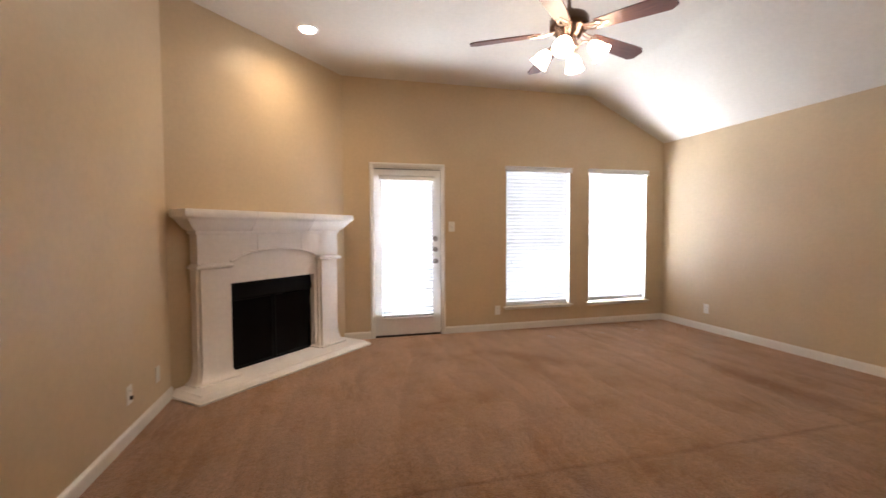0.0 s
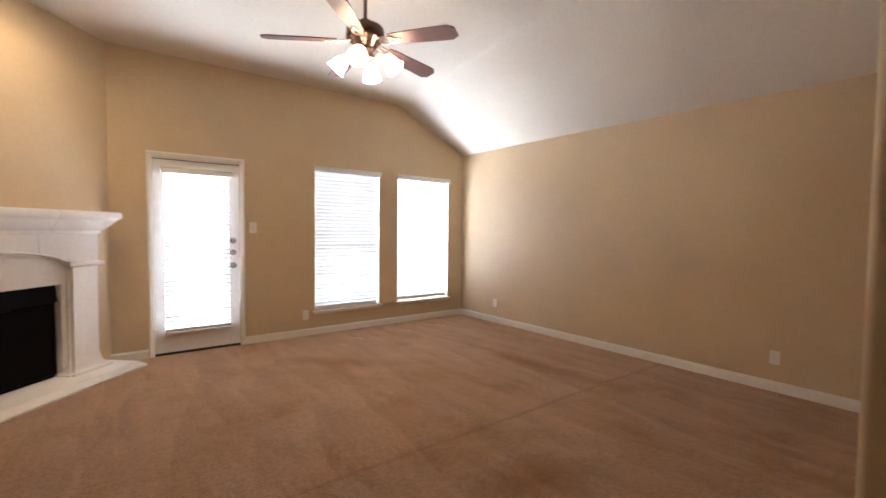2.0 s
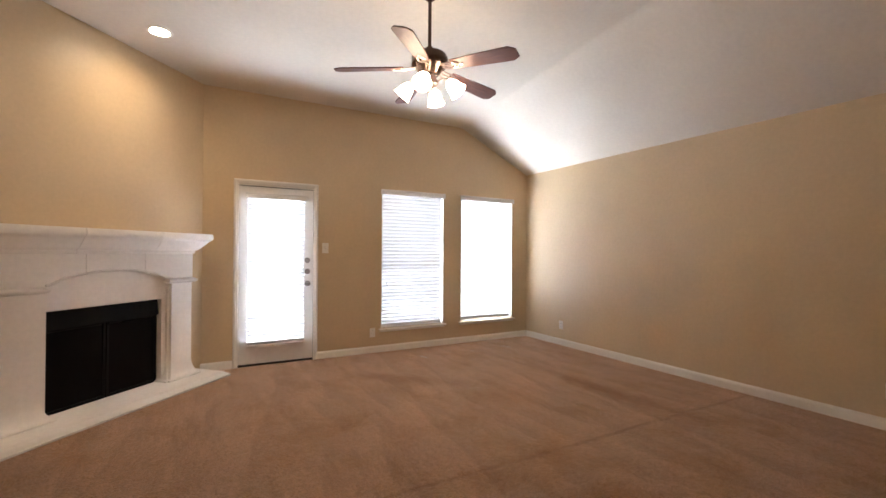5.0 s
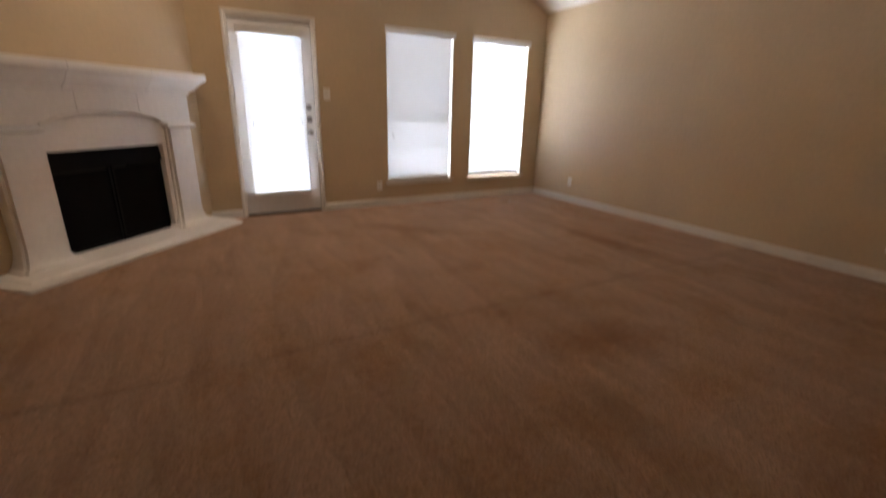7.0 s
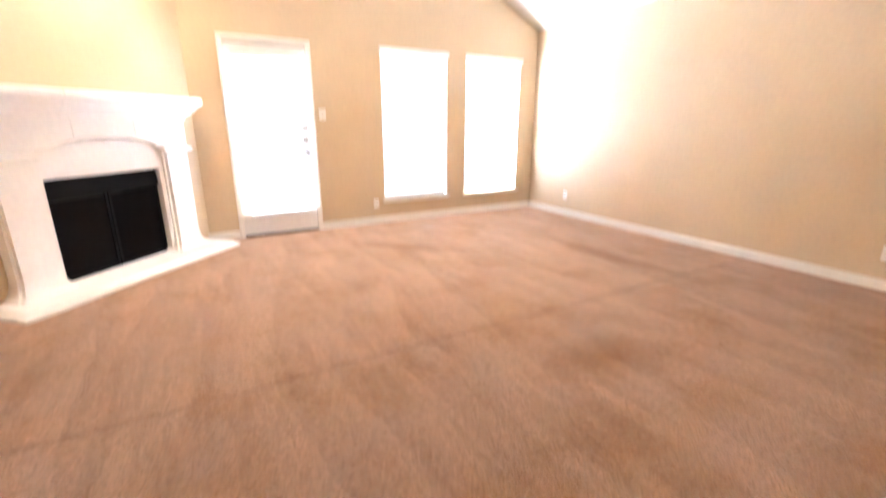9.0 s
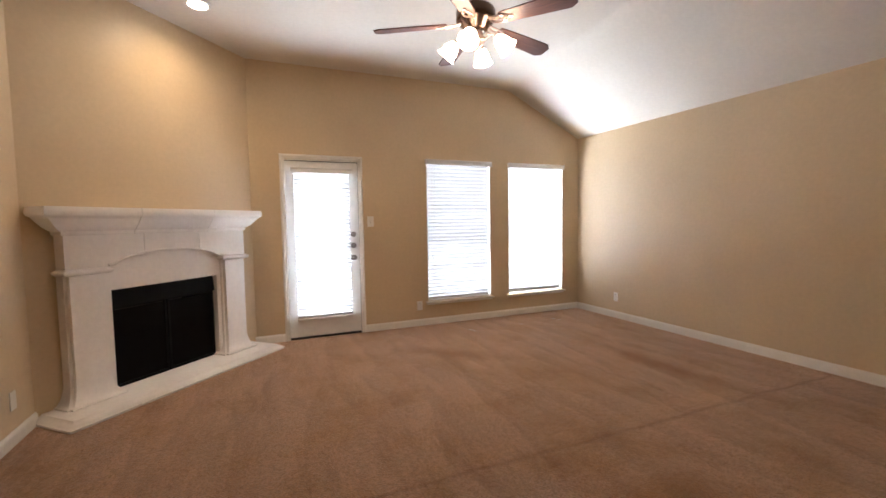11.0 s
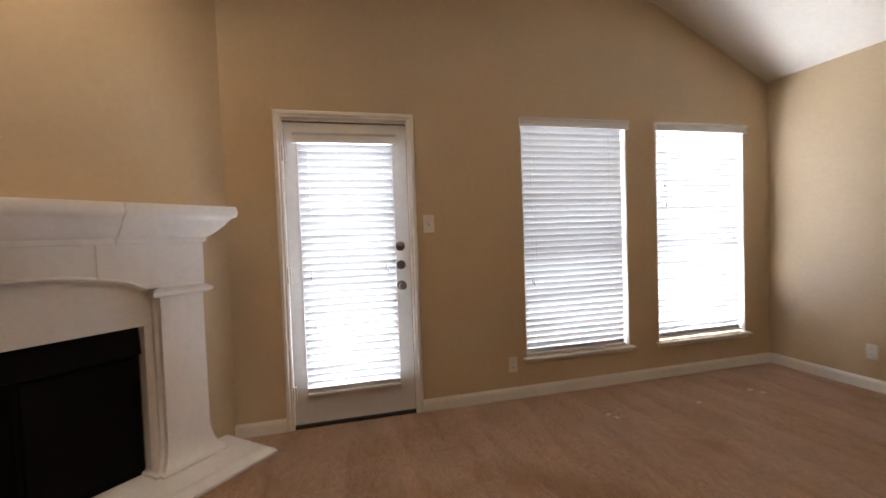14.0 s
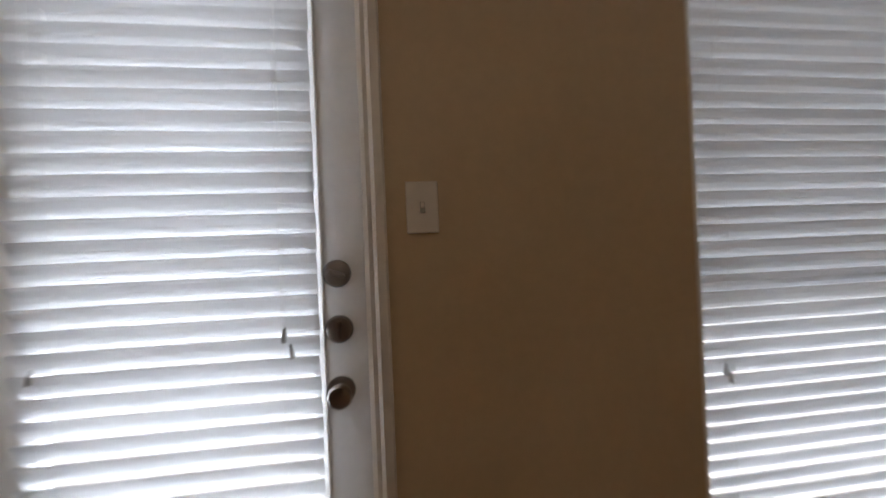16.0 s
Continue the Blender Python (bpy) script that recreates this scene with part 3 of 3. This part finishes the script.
# ---- ceiling fan ----
FX, FY, FZ = -3.037, -2.562, 2.578
fan = thing("ceiling_fan", "five-blade ceiling fan with dark blades and four lit glass shades", "ceiling fan", pose(FX, FY, 0))
zc = main_z(FY)
part("canopy", lathe([(0.001, zc + 0.004), (0.066, zc + 0.004), (0.066, zc - 0.012), (0.060, zc - 0.040), (0.040, zc - 0.070), (0.022, zc - 0.084), (0.001, zc - 0.085)], 32), BRONZE, fan, "polished dark bronze canopy", True)
part("downrod", tube([(0, 0, zc - 0.08), (0, 0, FZ + 0.19)], 0.0125, 14), BRONZE, fan, smooth=True)
part("motor_housing", lathe([(0.001, FZ + 0.205), (0.026, FZ + 0.20), (0.034, FZ + 0.175), (0.070, FZ + 0.160), (0.118, FZ + 0.146), (0.130, FZ + 0.126), (0.130, FZ + 0.072), (0.118, FZ + 0.056), (0.090, FZ + 0.038), (0.078, FZ + 0.010), (0.060, FZ - 0.004), (0.001, FZ - 0.005)], 36), BRONZE, fan, "dark bronze motor housing", True)
part("light_kit", lathe([(0.001, FZ - 0.004), (0.046, FZ - 0.005), (0.050, FZ - 0.030), (0.062, FZ - 0.042), (0.062, FZ - 0.066), (0.044, FZ - 0.086), (0.020, FZ - 0.100), (0.012, FZ - 0.118), (0.001, FZ - 0.122)], 30), BRASS, fan, "brass coloured light kit body", True)
half = [(0.190, 0.046), (0.230, 0.052), (0.400, 0.062), (0.560, 0.068), (0.630, 0.069), (0.672, 0.040)]
outline = half + [(x, -y) for x, y in half[::-1]]
blade_mesh = mesh("blade", prism(outline, -0.004, 0.004), WOOD)
bm = bmesh.new()
for sy in (-1, 1):
    tube([(0.085, sy * 0.018, 0.012), (0.125, sy * 0.026, -0.004), (0.165, sy * 0.034, -0.010), (0.205, sy * 0.030, -0.008), (0.240, sy * 0.012, -0.007)], 0.0065, 8, bm)
tube([(0.085, 0, 0.012), (0.140, 0, -0.004), (0.265, 0, -0.008)], 0.007, 8, bm)
for sx, sy in ((0.205, 0.026), (0.205, -0.026), (0.262, 0)):
    lathe([(0.001, -0.016), (0.011, -0.014), (0.013, -0.006), (0.001, -0.005)], 12, bm, Matrix.Translation((sx, sy, 0)))
iron_mesh = mesh("blade_iron", bm, BRASS, True)
for k in range(5):
    turn = pose(0, 0, FZ + 0.052, 0, 0, 156.1 - 72 * k)
    b = part("blade", blade_mesh, WOOD, fan, "dark walnut blade", m=turn @ pose(0, 0, 0, 0, 3.5) @ pose(0, 0, 0, -13))
    part("blade_iron", iron_mesh, BRASS, b, "ornate blade iron")
prof = [(0.018, 0.0), (0.024, -0.004), (0.030, -0.016), (0.046, -0.040), (0.054, -0.066), (0.056, -0.088), (0.062, -0.108), (0.071, -0.122)]
prof = prof + [(r - 0.004, z) for r, z in prof[::-1]]
shade_bm = lathe([(r * 0.94, z * 0.96) for r, z in prof], 28)
shade_mesh = mesh("shade", shade_bm, GLOW, True)
arm_mesh = mesh("arm", tube([(0.050, 0, -0.050), (0.080, 0, -0.028), (0.110, 0, -0.018), (0.134, 0, -0.036)], 0.008, 10), BRASS, True)
cup_mesh = mesh("shade_holder", lathe([(0.001, 0.012), (0.016, 0.010), (0.024, 0.0), (0.026, -0.012), (0.020, -0.014), (0.001, -0.010)], 20), BRASS, True)
bulb_mesh = mesh("bulb", lathe([(0.001, -0.020), (0.014, -0.025), (0.026, -0.055), (0.027, -0.072), (0.016, -0.092), (0.001, -0.096)], 16), GLOW, True)
for k in range(4):
    turn = pose(0, 0, FZ - 0.014, 0, 0, -131 + 90 * k)
    a = part("arm", arm_mesh, BRASS, fan, "brass lamp arm", m=turn)
    hang = pose(0.134, 0, -0.036, 0, -42, 0)
    part("shade_holder", cup_mesh, BRASS, a, m=hang)
    part("shade", shade_mesh, GLOW, a, "lit frosted glass bell shade", m=hang)
    part("bulb", bulb_mesh, GLOW, a, m=hang)

# ---- recessed light ----
can = thing("recessed_light", "white recessed ceiling downlight, lit", "ceiling light", pose(-4.79, -1.014, main_z(-1.014), -2.3))
part("trim_ring", lathe([(0.072, 0.002), (0.098, 0.002), (0.098, -0.003), (0.092, -0.008), (0.078, -0.009), (0.072, -0.004)], 36), TRIM, can, "white trim ring", True)
part("lens", lathe([(0.001, -0.012), (0.050, -0.010), (0.071, -0.006), (0.0715, -0.001), (0.001, -0.001)], 32), BULB, can, "glowing lens", True)


# ---- plates ----
def plate(name, label, category, m, w=0.072, h=0.117, kind="outlet"):
    """A wall plate whose front faces -y of m."""
    ob = thing(name, label, category, m, "wall plates")
    part("cover_plate", box(-w / 2, w / 2, -0.007, -0.0004, -h / 2, h / 2, 0.003), PLATE, ob)
    if kind == "switch":
        part("toggle_slot", box(-0.006, 0.006, -0.0086, -0.0066, -0.013, 0.013, 0.001), TOGGLE, ob, "grey toggle slot")
        part("toggle", box(-0.0042, 0.0042, -0.017, -0.0082, -0.002, 0.011, 0.0015), PLATE, ob)
        screws = (0.030, -0.030)
    elif kind == "outlet":
        for z in (0.020, -0.020):
            s = part("socket", lathe([(0.001, -0.0015), (0.0168, -0.001), (0.0168, 0.001), (0.001, 0.001)], 20), PLATE, ob, m=pose(0, -0.0076, z, 90))
            for x in (-0.006, 0.006):
                part("slot", box(x - 0.001, x + 0.001, -0.0005, 0.0075, 0.0008, 0.0019), SLOT, s)
        screws = (0.0,)
    else:
        screws = (0.042, -0.042)
    for z in screws:
        part("screw", lathe([(0.001, -0.0006), (0.003, -0.0004), (0.003, 0.0012), (0.001, 0.0014)], 10), PLATE, ob, m=pose(0, -0.0072, z, 90))
    return ob


plate("light_switch", "white toggle switch plate on the beige wall by the door", "light switch", pose(-3.148, 0, 1.345), 0.078, 0.125, "switch")
plate("wall_outlet", "white duplex outlet low on the wall by the window", "outlet", pose(-2.535, 0, 0.260))
plate("wall_outlet", "white duplex outlet low on the plain wall near the corner", "outlet", pose(0, -0.767, 0.283, 0, 0, -90))
plate("wall_outlet", "white duplex outlet low on the plain side wall", "outlet", pose(0, -4.145, 0.290, 0, 0, -90))
ob = plate("wall_outlet", "white outlet with a dark plug on the wall beside the fireplace", "outlet", pose(WEST, -2.177, 0.286, 0, 0, 90))
part("plug", box(-0.010, 0.010, -0.022, -0.007, -0.030, -0.008, 0.003), DARK, ob, "small dark plug")
plate("cable_plate", "blank white plate low on the wall beside the fireplace", "wall plate", pose(WEST, -1.722, 0.270, 0, 0, 90), kind="blank")

# ---- sun flecks on the carpet, put in as thin white pieces ----
for k, (x, y, a) in enumerate(((-2.064, -0.493, 20), (-2.037, -0.551, -50), (-1.345, -0.529, 10), (-0.802, -0.472, -25), (-0.772, -0.546, 15))):
    rnd = random.Random(k)
    ring = [(0.022 * math.cos(b) * rnd.uniform(0.7, 1.2), 0.010 * math.sin(b) * rnd.uniform(0.7, 1.3)) for b in (2 * math.pi * n / 9 for n in range(9))]
    bm = loft([[Vector((px, py, h + rnd.uniform(0, 0.003))) for px, py in ring] for h in (0.0, 0.004)])
    ob = part("sun_fleck", bm, PLATE, m=pose(x, y, 0.002, 0, 0, a))
    tagged(ob, "tiny white piece standing in for a sun fleck on the carpet near the windows", "scrap", "scraps on the carpet")
